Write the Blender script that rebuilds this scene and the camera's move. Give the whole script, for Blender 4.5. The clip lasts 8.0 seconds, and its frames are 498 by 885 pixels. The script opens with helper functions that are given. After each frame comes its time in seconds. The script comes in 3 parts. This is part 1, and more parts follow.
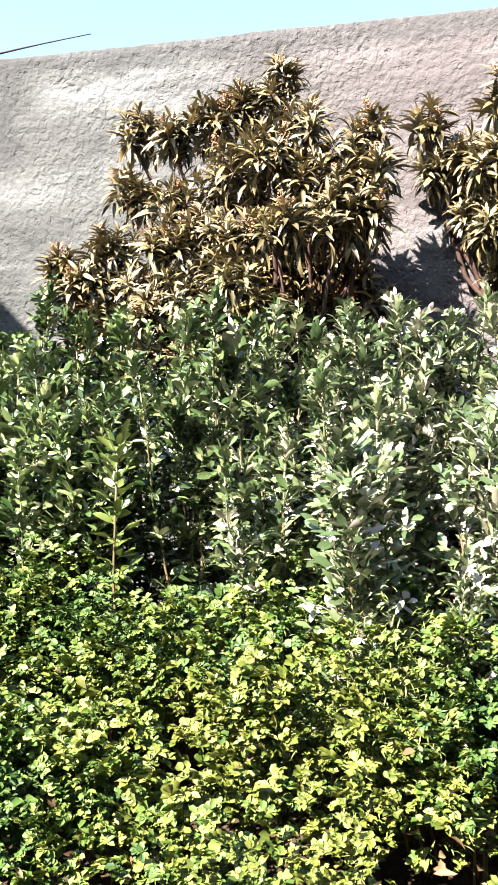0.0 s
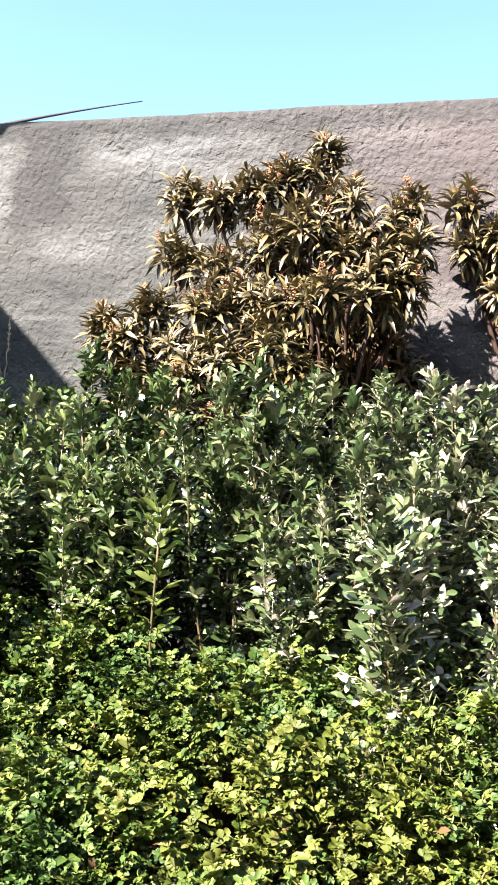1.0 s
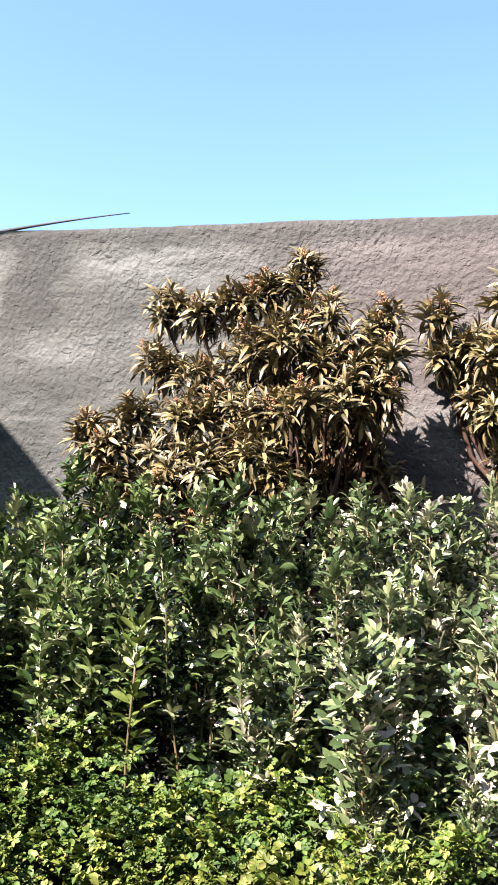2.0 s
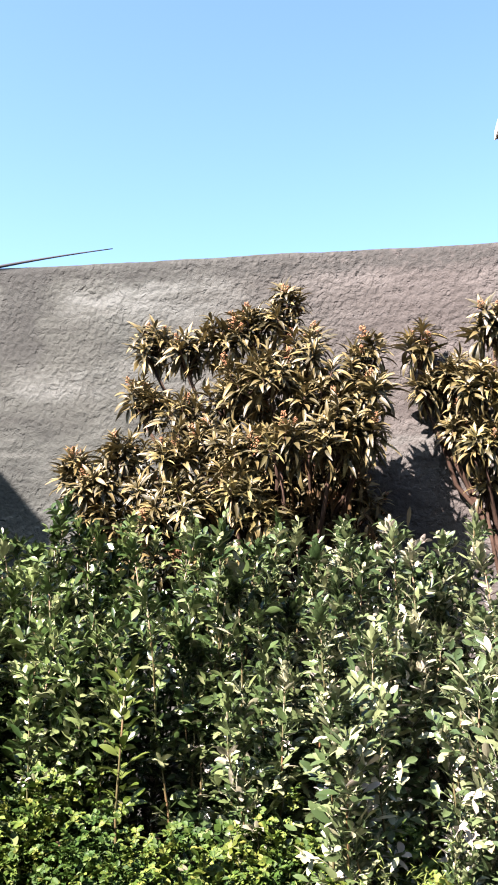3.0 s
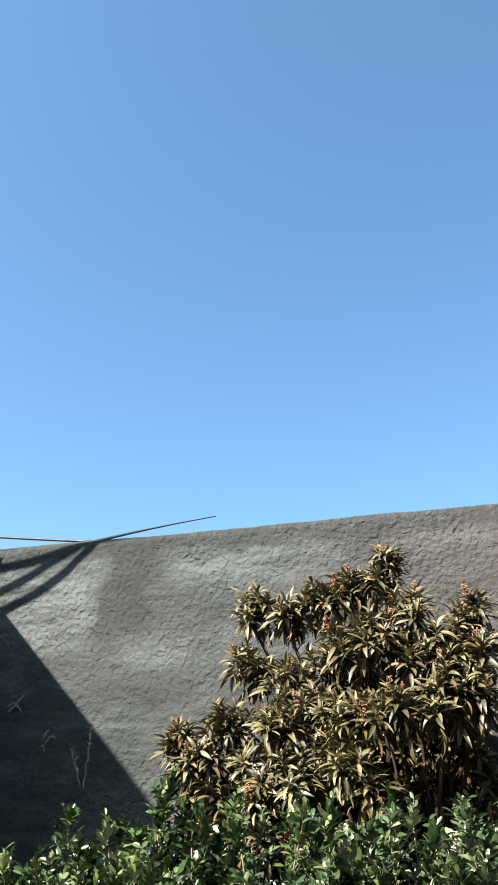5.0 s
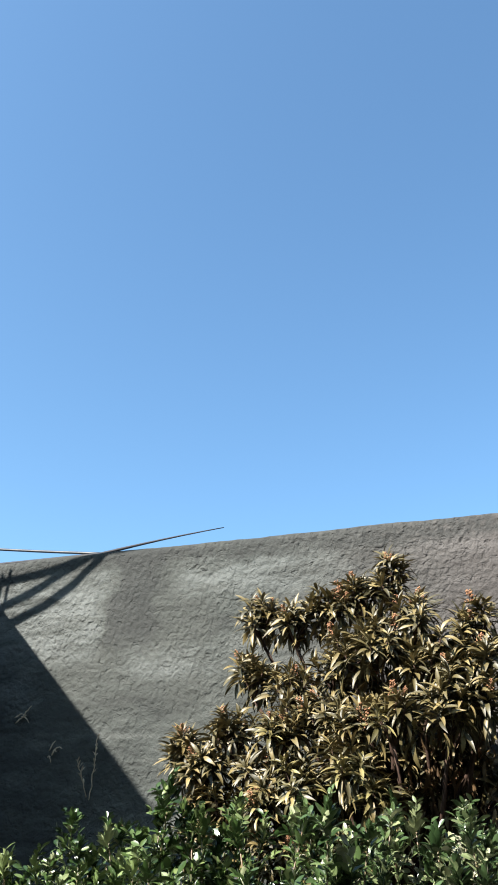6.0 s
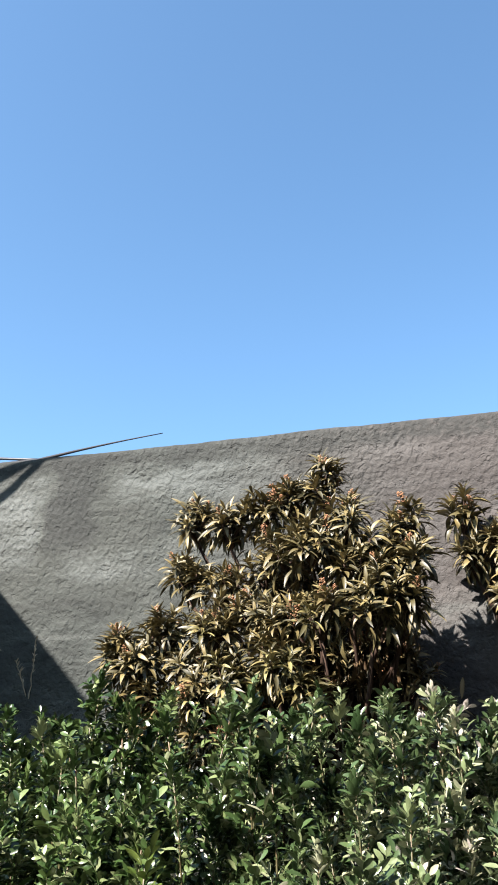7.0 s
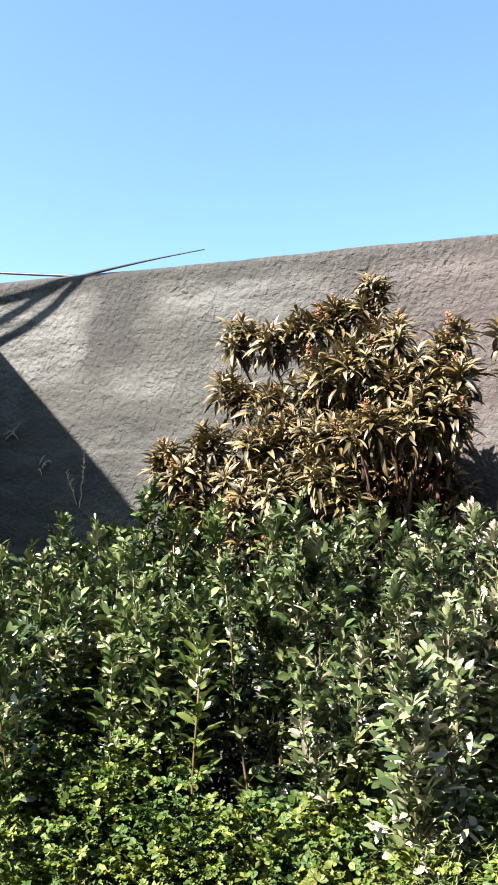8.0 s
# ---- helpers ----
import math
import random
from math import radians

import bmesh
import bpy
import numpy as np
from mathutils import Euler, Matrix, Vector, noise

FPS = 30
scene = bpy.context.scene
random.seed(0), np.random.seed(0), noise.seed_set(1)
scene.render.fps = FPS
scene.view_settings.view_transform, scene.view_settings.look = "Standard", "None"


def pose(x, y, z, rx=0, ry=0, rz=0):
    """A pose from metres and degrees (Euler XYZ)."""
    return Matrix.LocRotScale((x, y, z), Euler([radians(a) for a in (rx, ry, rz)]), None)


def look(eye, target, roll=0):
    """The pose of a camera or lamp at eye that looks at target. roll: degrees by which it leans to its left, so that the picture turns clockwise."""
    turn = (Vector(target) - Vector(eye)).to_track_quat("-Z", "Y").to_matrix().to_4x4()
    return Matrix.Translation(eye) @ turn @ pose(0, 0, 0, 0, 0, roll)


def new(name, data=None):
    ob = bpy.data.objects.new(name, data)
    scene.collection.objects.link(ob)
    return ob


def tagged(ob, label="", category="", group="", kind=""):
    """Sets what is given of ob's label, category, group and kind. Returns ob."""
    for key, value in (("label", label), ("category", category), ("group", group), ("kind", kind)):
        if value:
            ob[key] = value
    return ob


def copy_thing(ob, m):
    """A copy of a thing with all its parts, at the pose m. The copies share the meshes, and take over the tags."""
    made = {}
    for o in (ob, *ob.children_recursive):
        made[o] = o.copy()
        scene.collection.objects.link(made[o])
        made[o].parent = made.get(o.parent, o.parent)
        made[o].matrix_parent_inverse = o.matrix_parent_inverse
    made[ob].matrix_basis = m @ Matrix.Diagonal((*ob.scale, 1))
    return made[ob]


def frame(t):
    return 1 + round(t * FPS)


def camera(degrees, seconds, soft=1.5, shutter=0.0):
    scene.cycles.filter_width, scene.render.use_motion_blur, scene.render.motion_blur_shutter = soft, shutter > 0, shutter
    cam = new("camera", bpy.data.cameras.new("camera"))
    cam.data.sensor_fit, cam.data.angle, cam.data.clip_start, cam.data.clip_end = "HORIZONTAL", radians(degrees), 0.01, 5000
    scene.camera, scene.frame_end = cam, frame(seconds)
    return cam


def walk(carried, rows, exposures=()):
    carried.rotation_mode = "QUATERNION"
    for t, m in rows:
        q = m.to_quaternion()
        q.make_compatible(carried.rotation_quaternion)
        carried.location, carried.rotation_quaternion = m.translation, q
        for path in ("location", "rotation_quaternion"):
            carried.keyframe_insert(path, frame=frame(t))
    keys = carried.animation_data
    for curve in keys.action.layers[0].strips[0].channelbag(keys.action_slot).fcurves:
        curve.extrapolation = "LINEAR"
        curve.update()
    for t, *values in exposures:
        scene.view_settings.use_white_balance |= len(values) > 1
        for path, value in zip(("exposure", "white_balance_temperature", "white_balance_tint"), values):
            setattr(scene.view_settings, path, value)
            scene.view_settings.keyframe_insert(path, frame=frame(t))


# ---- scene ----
cam = camera(33.3, 8.0, soft=1.8)

PATH = [
    (0, (0.356, 0.265, 1.172), (-0.149, 2.199, 1.119), 0.9),
    (0.5, (0.307, 0.193, 1.189), (-0.138, 2.143, 1.206), 2.2),
    (1, (0.286, 0.168, 1.23), (-0.249, 2.094, 1.287), 3.7),
    (1.5, (0.304, 0.135, 1.288), (-0.212, 2.06, 1.463), 3.9),
    (1.7, (0.312, 0.123, 1.308), (-0.196, 2.043, 1.544), 4.1),
    (2.8, (0.359, 0.067, 1.47), (-0.169, 1.978, 1.727), 2.7),
    (3, (0.371, 0.067, 1.474), (-0.129, 1.985, 1.743), 2.3),
    (3.5, (0.396, 0.065, 1.482), (-0.112, 1.961, 1.863), 0.5),
    (4, (0.384, 0.018, 1.509), (-0.166, 1.87, 2.028), 0.0),
    (4.5, (0.399, -0.041, 1.52), (-0.161, 1.715, 2.297), 0.8),
    (5, (0.429, -0.025, 1.522), (-0.277, 1.653, 2.349), 2.3),
    (5.2, (0.445, -0.016, 1.516), (-0.34, 1.627, 2.343), 2.6),
    (6.3, (0.497, 0.048, 1.38), (-0.174, 1.702, 2.283), 2.7),
    (6.5, (0.505, 0.072, 1.377), (-0.087, 1.765, 2.261), 1.9),
    (7, (0.552, 0.109, 1.367), (-0.105, 1.859, 2.076), 1.7),
    (7.5, (0.523, 0.112, 1.36), (-0.181, 1.922, 1.837), 1.0),
    (8, (0.498, 0.082, 1.357), (-0.255, 1.912, 1.648), 2.8),
]
EXPOSURES = [(0.0, 3.48, 6600, 20), (0.5, 3.14, 6650, 22), (1.0, 3.08, 6700, 22), (1.7, 2.9, 6780, 23), (3.5, 2.72, 6800, 21), (4.0, 2.5, 6700, 17), (4.5, 2.14, 6400, 10),
             (5.0, 2.12, 6400, 9), (6.5, 2.07, 6400, 9), (7.2, 2.35, 6550, 14), (7.6, 2.63, 6720, 17), (8.0, 2.66, 6760, 19)]
walk(cam, [(t, look(eye, target, roll)) for t, eye, target, roll in PATH], EXPOSURES)


# ---- world and sun ----
SUN_WAY = Vector((0.60, 1.0, -1.12))            # the way the sunlight travels
world = bpy.data.worlds.new("world")
scene.world = world
world.use_nodes = True
wt = world.node_tree
sky = wt.nodes.new("ShaderNodeTexSky")
sky.sky_type, sky.sun_disc = 'NISHITA', False
sky.sun_elevation, sky.sun_rotation = radians(43.8), radians(211.0)
sky.air_density, sky.dust_density, sky.ozone_density = 1.0, 1.8, 1.0
clear = wt.nodes.new("ShaderNodeMix")
clear.data_type, clear.blend_type = 'RGBA', 'MULTIPLY'
clear.inputs[0].default_value, clear.inputs[7].default_value = 1.0, (0.68, 0.918, 1.0, 1)
wt.links.new(sky.outputs[0], clear.inputs[6])
wt.links.new(clear.outputs[2], wt.nodes["Background"].inputs[0])
wt.nodes["Background"].inputs[1].default_value = 0.068
sun = new("sun", bpy.data.lights.new("sun", 'SUN'))
sun.data.energy, sun.data.angle, sun.data.color = 5.0, radians(0.5), (1.0, 0.94, 0.85)
sun.matrix_world = look(-10 * SUN_WAY, (0, 0, 0))


# ---- material helpers ----
class Mat:
    """A node material with a principled surface and short ways to wire it."""

    def __init__(self, name, rough=0.6, spec=0.5, metal=0.0):
        self.m = bpy.data.materials.new(name)
        self.m.use_nodes = True
        self.t = self.m.node_tree
        self.p = self.t.nodes["Principled BSDF"]
        self.p.inputs["Roughness"].default_value = rough
        self.p.inputs["Specular IOR Level"].default_value = spec
        self.p.inputs["Metallic"].default_value = metal
        self.c = self.t.nodes.new("ShaderNodeTexCoord")

    def link(self, a, b):
        self.t.links.new(a, b)

    def coord(self, scale=(1, 1, 1), shift=(0, 0, 0)):
        n = self.t.nodes.new("ShaderNodeMapping")
        n.inputs["Scale"].default_value, n.inputs["Location"].default_value = scale, shift
        self.link(self.c.outputs["Object"], n.inputs["Vector"])
        return n.outputs[0]

    def noise(self, scale, detail=4, rough=0.6, at=None, distort=0.0):
        n = self.t.nodes.new("ShaderNodeTexNoise")
        n.inputs["Scale"].default_value, n.inputs["Detail"].default_value = scale, detail
        n.inputs["Roughness"].default_value, n.inputs["Distortion"].default_value = rough, distort
        self.link(at or self.c.outputs["Object"], n.inputs["Vector"])
        return n.outputs["Fac"]

    def ramp(self, fac, stops):
        n = self.t.nodes.new("ShaderNodeValToRGB")
        e = n.color_ramp.elements
        while len(e) < len(stops):
            e.new(0.5)
        for k, (pos, col) in zip(e, stops):
            k.position = pos
            k.color = (*col, 1) if len(col) == 3 else col
        self.link(fac, n.inputs[0])
        return n.outputs[0]

    def range(self, v, a, b, c=0.0, d=1.0):
        n = self.t.nodes.new("ShaderNodeMapRange")
        n.interpolation_type = 'SMOOTHSTEP'
        for k, x in zip(("From Min", "From Max", "To Min", "To Max"), (a, b, c, d)):
            n.inputs[k].default_value = x
        self.link(v, n.inputs["Value"])
        return n.outputs[0]

    def math(self, op, a, b):
        n = self.t.nodes.new("ShaderNodeMath")
        n.operation = op
        for k, x in enumerate((a, b)):
            if isinstance(x, (int, float)):
                n.inputs[k].default_value = x
            else:
                self.link(x, n.inputs[k])
        return n.outputs[0]

    def mix(self, fac, a, b, kind='MIX'):
        n = self.t.nodes.new("ShaderNodeMix")
        n.data_type, n.blend_type = 'RGBA', kind
        for k, x in ((0, fac), (6, a), (7, b)):
            if isinstance(x, (int, float)):
                n.inputs[k].default_value = x
            elif isinstance(x, tuple):
                n.inputs[k].default_value = (*x, 1)
            else:
                self.link(x, n.inputs[k])
        return n.outputs[2]

    def xyz(self):
        n = self.t.nodes.new("ShaderNodeSeparateXYZ")
        self.link(self.c.outputs["Object"], n.inputs[0])
        return n.outputs

    def bump(self, h, strength, dist, under=None):
        n = self.t.nodes.new("ShaderNodeBump")
        n.inputs["Strength"].default_value, n.inputs["Distance"].default_value = strength, dist
        self.link(h, n.inputs["Height"])
        if under:
            self.link(under, n.inputs["Normal"])
        self.link(n.outputs[0], self.p.inputs["Normal"])
        return n.outputs[0]

    def color(self, c):
        if isinstance(c, tuple):
            self.p.inputs["Base Color"].default_value = (*c, 1)
        else:
            self.link(c, self.p.inputs["Base Color"])
        return self

    def leafy(self, c, share=0.25):
        """Lets part of the light through, as leaves do."""
        tr = self.t.nodes.new("ShaderNodeBsdfTranslucent")
        mx = self.t.nodes.new("ShaderNodeMixShader")
        mx.inputs[0].default_value = share
        self.link(c, tr.inputs[0])
        self.link(self.p.outputs[0], mx.inputs[1])
        self.link(tr.outputs[0], mx.inputs[2])
        self.link(mx.outputs[0], self.t.nodes["Material Output"].inputs["Surface"])
        return self

    def rand(self, island=False):
        if island:
            return self.t.nodes.new("ShaderNodeNewGeometry").outputs["Random Per Island"]
        return self.t.nodes.new("ShaderNodeObjectInfo").outputs["Random"]


def plaster(name, stains):
    """Grey cement render, trowelled by hand, with pits, dark weathering and pale lime smears."""
    k = Mat(name, rough=0.95, spec=0.15)
    smear = k.noise(3.0, 5, 0.6, k.coord((0.6, 1, 2.4)), 0.6)
    fine = k.noise(28, 6, 0.65)
    big = k.noise(0.9, 3, 0.5)
    c = k.ramp(smear, [(0.30, (0.029, 0.031, 0.030)), (0.50, (0.045, 0.049, 0.046)), (0.70, (0.079, 0.083, 0.079))])
    c = k.mix(k.range(big, 0.35, 0.7, 0, 0.5), c, (0.054, 0.056, 0.051))
    if stains:
        x, y, z = k.xyz()
        wob = k.math('MULTIPLY', k.math('SUBTRACT', k.noise(2.6, 5, 0.7), 0.5), 0.5)
        xs, zs = k.math('ADD', x, wob), k.math('ADD', z, k.math('MULTIPLY', wob, 0.5))
        both = lambda *v: v[0] if len(v) == 1 else k.math('MULTIPLY', v[0], both(*v[1:]))
        band = lambda v, a, b, c2, d: k.math('MULTIPLY', k.range(v, a, b), k.range(v, c2, d, 1, 0))
        lumpy = k.range(k.noise(5, 6, 0.72, k.coord((0.45, 1, 2.2)), 0.6), 0.33, 0.62)
        warm = k.range(xs, -1.6, 0.3, 0.0, 0.65)
        c = k.mix(warm, c, k.ramp(smear, [(0.3, (0.055, 0.046, 0.045)), (0.7, (0.084, 0.071, 0.070))]), 'MIX')
        # pale smears under the coping and beside the corner
        pale = both(band(xs, -2.1, -1.8, -1.3, -0.6), band(zs, 2.74, 2.86, 2.95, 3.05), lumpy)
        pale2 = both(band(xs, -3.7, -3.5, -2.55, -2.38), band(zs, 2.38, 2.55, 2.9, 3.02), lumpy)
        pale3 = both(band(xs, -2.4, -2.15, -1.7, -1.3), band(zs, 2.3, 2.38, 2.44, 2.56), lumpy)
        pale4 = both(band(xs, -0.05, 0.05, 0.25, 0.4), band(zs, 1.85, 1.95, 2.1, 2.2), lumpy)
        for v, a in ((pale, 0.6), (pale2, 0.75), (pale3, 0.5), (pale4, 0.4)):
            c = k.mix(k.math('MULTIPLY', v, a), c, (0.118, 0.126, 0.122))
        # a damp dark streak that runs down from the coping, and the weathered coping itself
        damp = both(band(xs, -2.44, -2.36, -2.12, -2.02), band(zs, 2.42, 2.6, 3.1, 3.4))
        c = k.mix(k.math('MULTIPLY', damp, 0.62), c, (0.026, 0.027, 0.027))
        top = k.math('MULTIPLY', k.range(zs, 2.97, 3.06), k.range(fine, 0.25, 0.55))
        c = k.mix(k.math('MULTIPLY', top, 0.75), c, (0.031, 0.032, 0.031))
    c = k.mix(k.range(fine, 0.42, 0.75, 0, 0.3), c, (0.025, 0.025, 0.025))
    k.color(c)
    rough = k.range(k.noise(2.2, 4, 0.65), 0.38, 0.62, 0.6, 1.0)
    b = k.bump(k.noise(6, 3, 0.5), 0.6, 0.02)
    b = k.bump(k.math('MULTIPLY', k.noise(30, 4, 0.5, None, 0.3), rough), 1.0, 0.023, b)
    pits = k.range(k.noise(17, 3, 0.6, None, 0.3), 0.58, 0.7, 1, 0)
    b = k.bump(pits, 0.55, 0.01, b)
    k.bump(k.noise(110, 3, 0.6), 0.6, 0.005, b)
    return k.m


def leaf_material(name, cols, rough=0.45, island=False, through_share=0.12, spec=0.5, vein=18, across=None, clumps=None):
    k = Mat(name, rough=rough, spec=spec)
    c = k.ramp(k.rand(island), cols)
    c = k.mix(0.4, c, k.ramp(k.noise(vein, 4, 0.6), [(0.3, (0.35, 0.4, 0.3)), (0.7, (1, 1, 1))]), 'MULTIPLY')
    if clumps:
        # whole clumps grow darker and bluer than their neighbours
        c = k.mix(k.range(k.noise(3.2, 3, 0.55), 0.44, 0.60), c, clumps, 'MULTIPLY')
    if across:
        # leaf colour turns paler and greyer along the bed towards +x
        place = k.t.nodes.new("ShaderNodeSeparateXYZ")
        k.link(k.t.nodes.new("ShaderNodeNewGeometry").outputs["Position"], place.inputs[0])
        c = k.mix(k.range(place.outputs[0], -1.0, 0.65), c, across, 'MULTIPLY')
    k.color(c)
    k.bump(k.noise(90, 3, 0.6), 0.25, 0.003)
    return k.leafy(c, through_share).m


M_WALL = plaster("cement_render", True)
M_SIDE = plaster("cement_render_side", False)

k = Mat("soil", rough=0.95, spec=0.1)
k.color(k.ramp(k.noise(9, 6, 0.7), [(0.3, (0.021, 0.014, 0.009)), (0.6, (0.050, 0.034, 0.021)), (0.8, (0.077, 0.057, 0.036))]))
k.bump(k.noise(30, 6, 0.7), 0.9, 0.03)
M_SOIL = k.m

BEAN_TONES = [(0.0, (0.013, 0.029, 0.007)), (0.4, (0.034, 0.062, 0.016)), (0.7, (0.074, 0.108, 0.033)), (0.88, (0.148, 0.182, 0.073)), (1.0, (0.210, 0.225, 0.129))]
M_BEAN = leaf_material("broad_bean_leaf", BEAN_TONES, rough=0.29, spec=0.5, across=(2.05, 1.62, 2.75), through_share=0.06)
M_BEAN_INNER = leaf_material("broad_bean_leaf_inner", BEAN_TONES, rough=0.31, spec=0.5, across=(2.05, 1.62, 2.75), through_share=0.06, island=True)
M_LOQUAT = leaf_material("loquat_leaf", [(0.0, (0.038, 0.033, 0.014)), (0.35, (0.082, 0.069, 0.026)), (0.6, (0.131, 0.109, 0.039)),
                                         (0.85, (0.200, 0.156, 0.062)), (1.0, (0.264, 0.226, 0.098))], rough=0.46, through_share=0.07)
M_LOQUAT_FILL = leaf_material("loquat_leaf_inner", [(0.0, (0.032, 0.028, 0.012)), (0.4, (0.079, 0.063, 0.024)), (0.75, (0.133, 0.100, 0.039)),
                                                    (1.0, (0.214, 0.162, 0.067))], rough=0.5, island=True, through_share=0.07)
M_WEED = leaf_material("weed_leaf", [(0.0, (0.026, 0.056, 0.007)), (0.4, (0.058, 0.098, 0.014)), (0.75, (0.105, 0.141, 0.022)), (1.0, (0.185, 0.190, 0.045))],
                       rough=0.6, spec=0.3, island=True, clumps=(0.42, 0.62, 0.62), through_share=0.14)
M_WEED_YELLOW = leaf_material("yellowing_weed_leaf", [(0.0, (0.043, 0.062, 0.007)), (0.5, (0.077, 0.097, 0.012)), (0.85, (0.108, 0.125, 0.022)),
                                                      (1.0, (0.126, 0.125, 0.036))], rough=0.6, spec=0.3, island=True, through_share=0.14)
M_FEATHER = leaf_material("feathery_leaf", [(0.0, (0.063, 0.094, 0.018)), (0.6, (0.119, 0.153, 0.036)), (1.0, (0.158, 0.182, 0.053))],
                          rough=0.6, spec=0.3, island=True, through_share=0.14)
M_YOUNG = leaf_material("young_bean_leaf", [(0.0, (0.038, 0.066, 0.007)), (0.6, (0.066, 0.091, 0.017)), (1.0, (0.086, 0.112, 0.026))], rough=0.4, through_share=0.15)
M_DRY = leaf_material("dry_leaf", [(0.0, (0.040, 0.023, 0.010)), (0.5, (0.104, 0.061, 0.028)), (1.0, (0.167, 0.122, 0.068))], rough=0.7, island=True,
                      through_share=0.1, spec=0.2)

k = Mat("green_stem", rough=0.5)
k.color(k.ramp(k.noise(9, 4, 0.6), [(0.35, (0.045, 0.052, 0.018)), (0.55, (0.085, 0.062, 0.028)), (0.75, (0.130, 0.060, 0.030))]))
M_STEM = k.m
k = Mat("bark", rough=0.85, spec=0.2)
k.color(k.ramp(k.noise(16, 5, 0.7, k.coord((1, 1, 0.3))), [(0.3, (0.021, 0.012, 0.008)), (0.7, (0.061, 0.036, 0.026))]))
k.bump(k.noise(40, 5, 0.7, k.coord((1, 1, 0.3))), 0.6, 0.006)
M_BARK = k.m
k = Mat("rusty_blossom", rough=0.8, spec=0.2)
k.color(k.ramp(k.noise(50, 4), [(0.3, (0.130, 0.058, 0.030)), (0.55, (0.280, 0.145, 0.080)), (0.8, (0.400, 0.260, 0.160))]))
M_BLOSSOM = k.m
k = Mat("white_petal", rough=0.6)
k.color(k.ramp(k.noise(60, 3), [(0.35, (0.305, 0.275, 0.274)), (0.6, (0.417, 0.386, 0.348))]))
M_PETAL = k.m
k = Mat("dark_cane", rough=0.7, spec=0.3)
k.color(k.ramp(k.noise(20, 4, 0.6, k.coord((0.2, 1, 1))), [(0.3, (0.008, 0.008, 0.012)), (0.7, (0.02, 0.019, 0.024))]))
M_CANE = k.m
k = Mat("black_cable", rough=0.5)
k.color(k.ramp(k.noise(30, 3), [(0.3, (0.012, 0.014, 0.02)), (0.7, (0.03, 0.032, 0.04))]))
M_CABLE = k.m
k = Mat("dry_straw", rough=0.7, spec=0.2)
k.color(k.ramp(k.noise(40, 4), [(0.3, (0.30, 0.24, 0.16)), (0.7, (0.50, 0.43, 0.33))]))
M_STRAW = k.m
k = Mat("house_paint", rough=0.85, spec=0.2)
k.color(k.mix(k.range(k.noise(4, 5, 0.7, k.coord((1, 1, 0.2))), 0.4, 0.7), (0.374, 0.357, 0.340), (0.476, 0.459, 0.433)))
k.bump(k.noise(40, 4), 0.3, 0.01)
M_HOUSE = k.m
k = Mat("white_trim", rough=0.6)
k.color(k.mix(k.range(k.noise(6, 4, 0.6), 0.4, 0.75), (0.738, 0.729, 0.711), (0.612, 0.594, 0.567)))
M_TRIM = k.m
k = Mat("roof_tile", rough=0.8, spec=0.2)
k.color(k.ramp(k.noise(7, 5, 0.7), [(0.3, (0.20, 0.085, 0.05)), (0.7, (0.36, 0.16, 0.09))]))
k.bump(k.noise(30, 4), 0.4, 0.01)
M_TILE = k.m
k = Mat("soffit_wood", rough=0.75, spec=0.2)
k.color(k.ramp(k.noise(9, 5, 0.6, k.coord((6, 0.5, 1))), [(0.3, (0.035, 0.017, 0.016)), (0.7, (0.084, 0.033, 0.024))]))
M_SOFFIT = k.m
k = Mat("rusty_iron", rough=0.8, spec=0.3, metal=0.3)
k.color(k.ramp(k.noise(25, 5, 0.7), [(0.3, (0.05, 0.03, 0.025)), (0.7, (0.14, 0.07, 0.04))]))
M_IRON = k.m


# ---- mesh helpers ----
class Geo:
    """Gathers vertices and faces for one mesh."""

    def __init__(self):
        self.v, self.f = [], []

    def add(self, verts, faces):
        o = len(self.v)
        self.v.extend(verts)
        self.f.extend([tuple(i + o for i in f) for f in faces])

    def mesh(self, name, material, smooth=True):
        me = bpy.data.meshes.new(name)
        me.from_pydata([tuple(p) for p in self.v], [], self.f)
        me.materials.append(material)
        if smooth:
            me.shade_smooth()
        me.update()
        return me


def put(name, me, parent=None, m=None, label=""):
    """Links a mesh as one object, under a thing or a part."""
    ob = new(name, me)
    if parent:
        ob.parent = parent
    if m is not None:
        ob.matrix_basis = m
    return tagged(ob, label)


def part(name, bm, material, parent, label=""):
    """Links a bmesh as one mesh object under a thing or a part."""
    me = bpy.data.meshes.new(name)
    bm.to_mesh(me)
    bm.free()
    me.materials.append(material)
    return put(name, me, parent, None, label)


def block(lo, hi, bevel=0.0, cuts=0):
    bm = bmesh.new()
    size = Vector(hi) - Vector(lo)
    bmesh.ops.create_cube(bm, size=1, matrix=Matrix.LocRotScale((Vector(lo) + Vector(hi)) / 2, None, size))
    if bevel:
        bmesh.ops.bevel(bm, geom=bm.edges[:], offset=bevel, segments=2, affect='EDGES')
    return bm


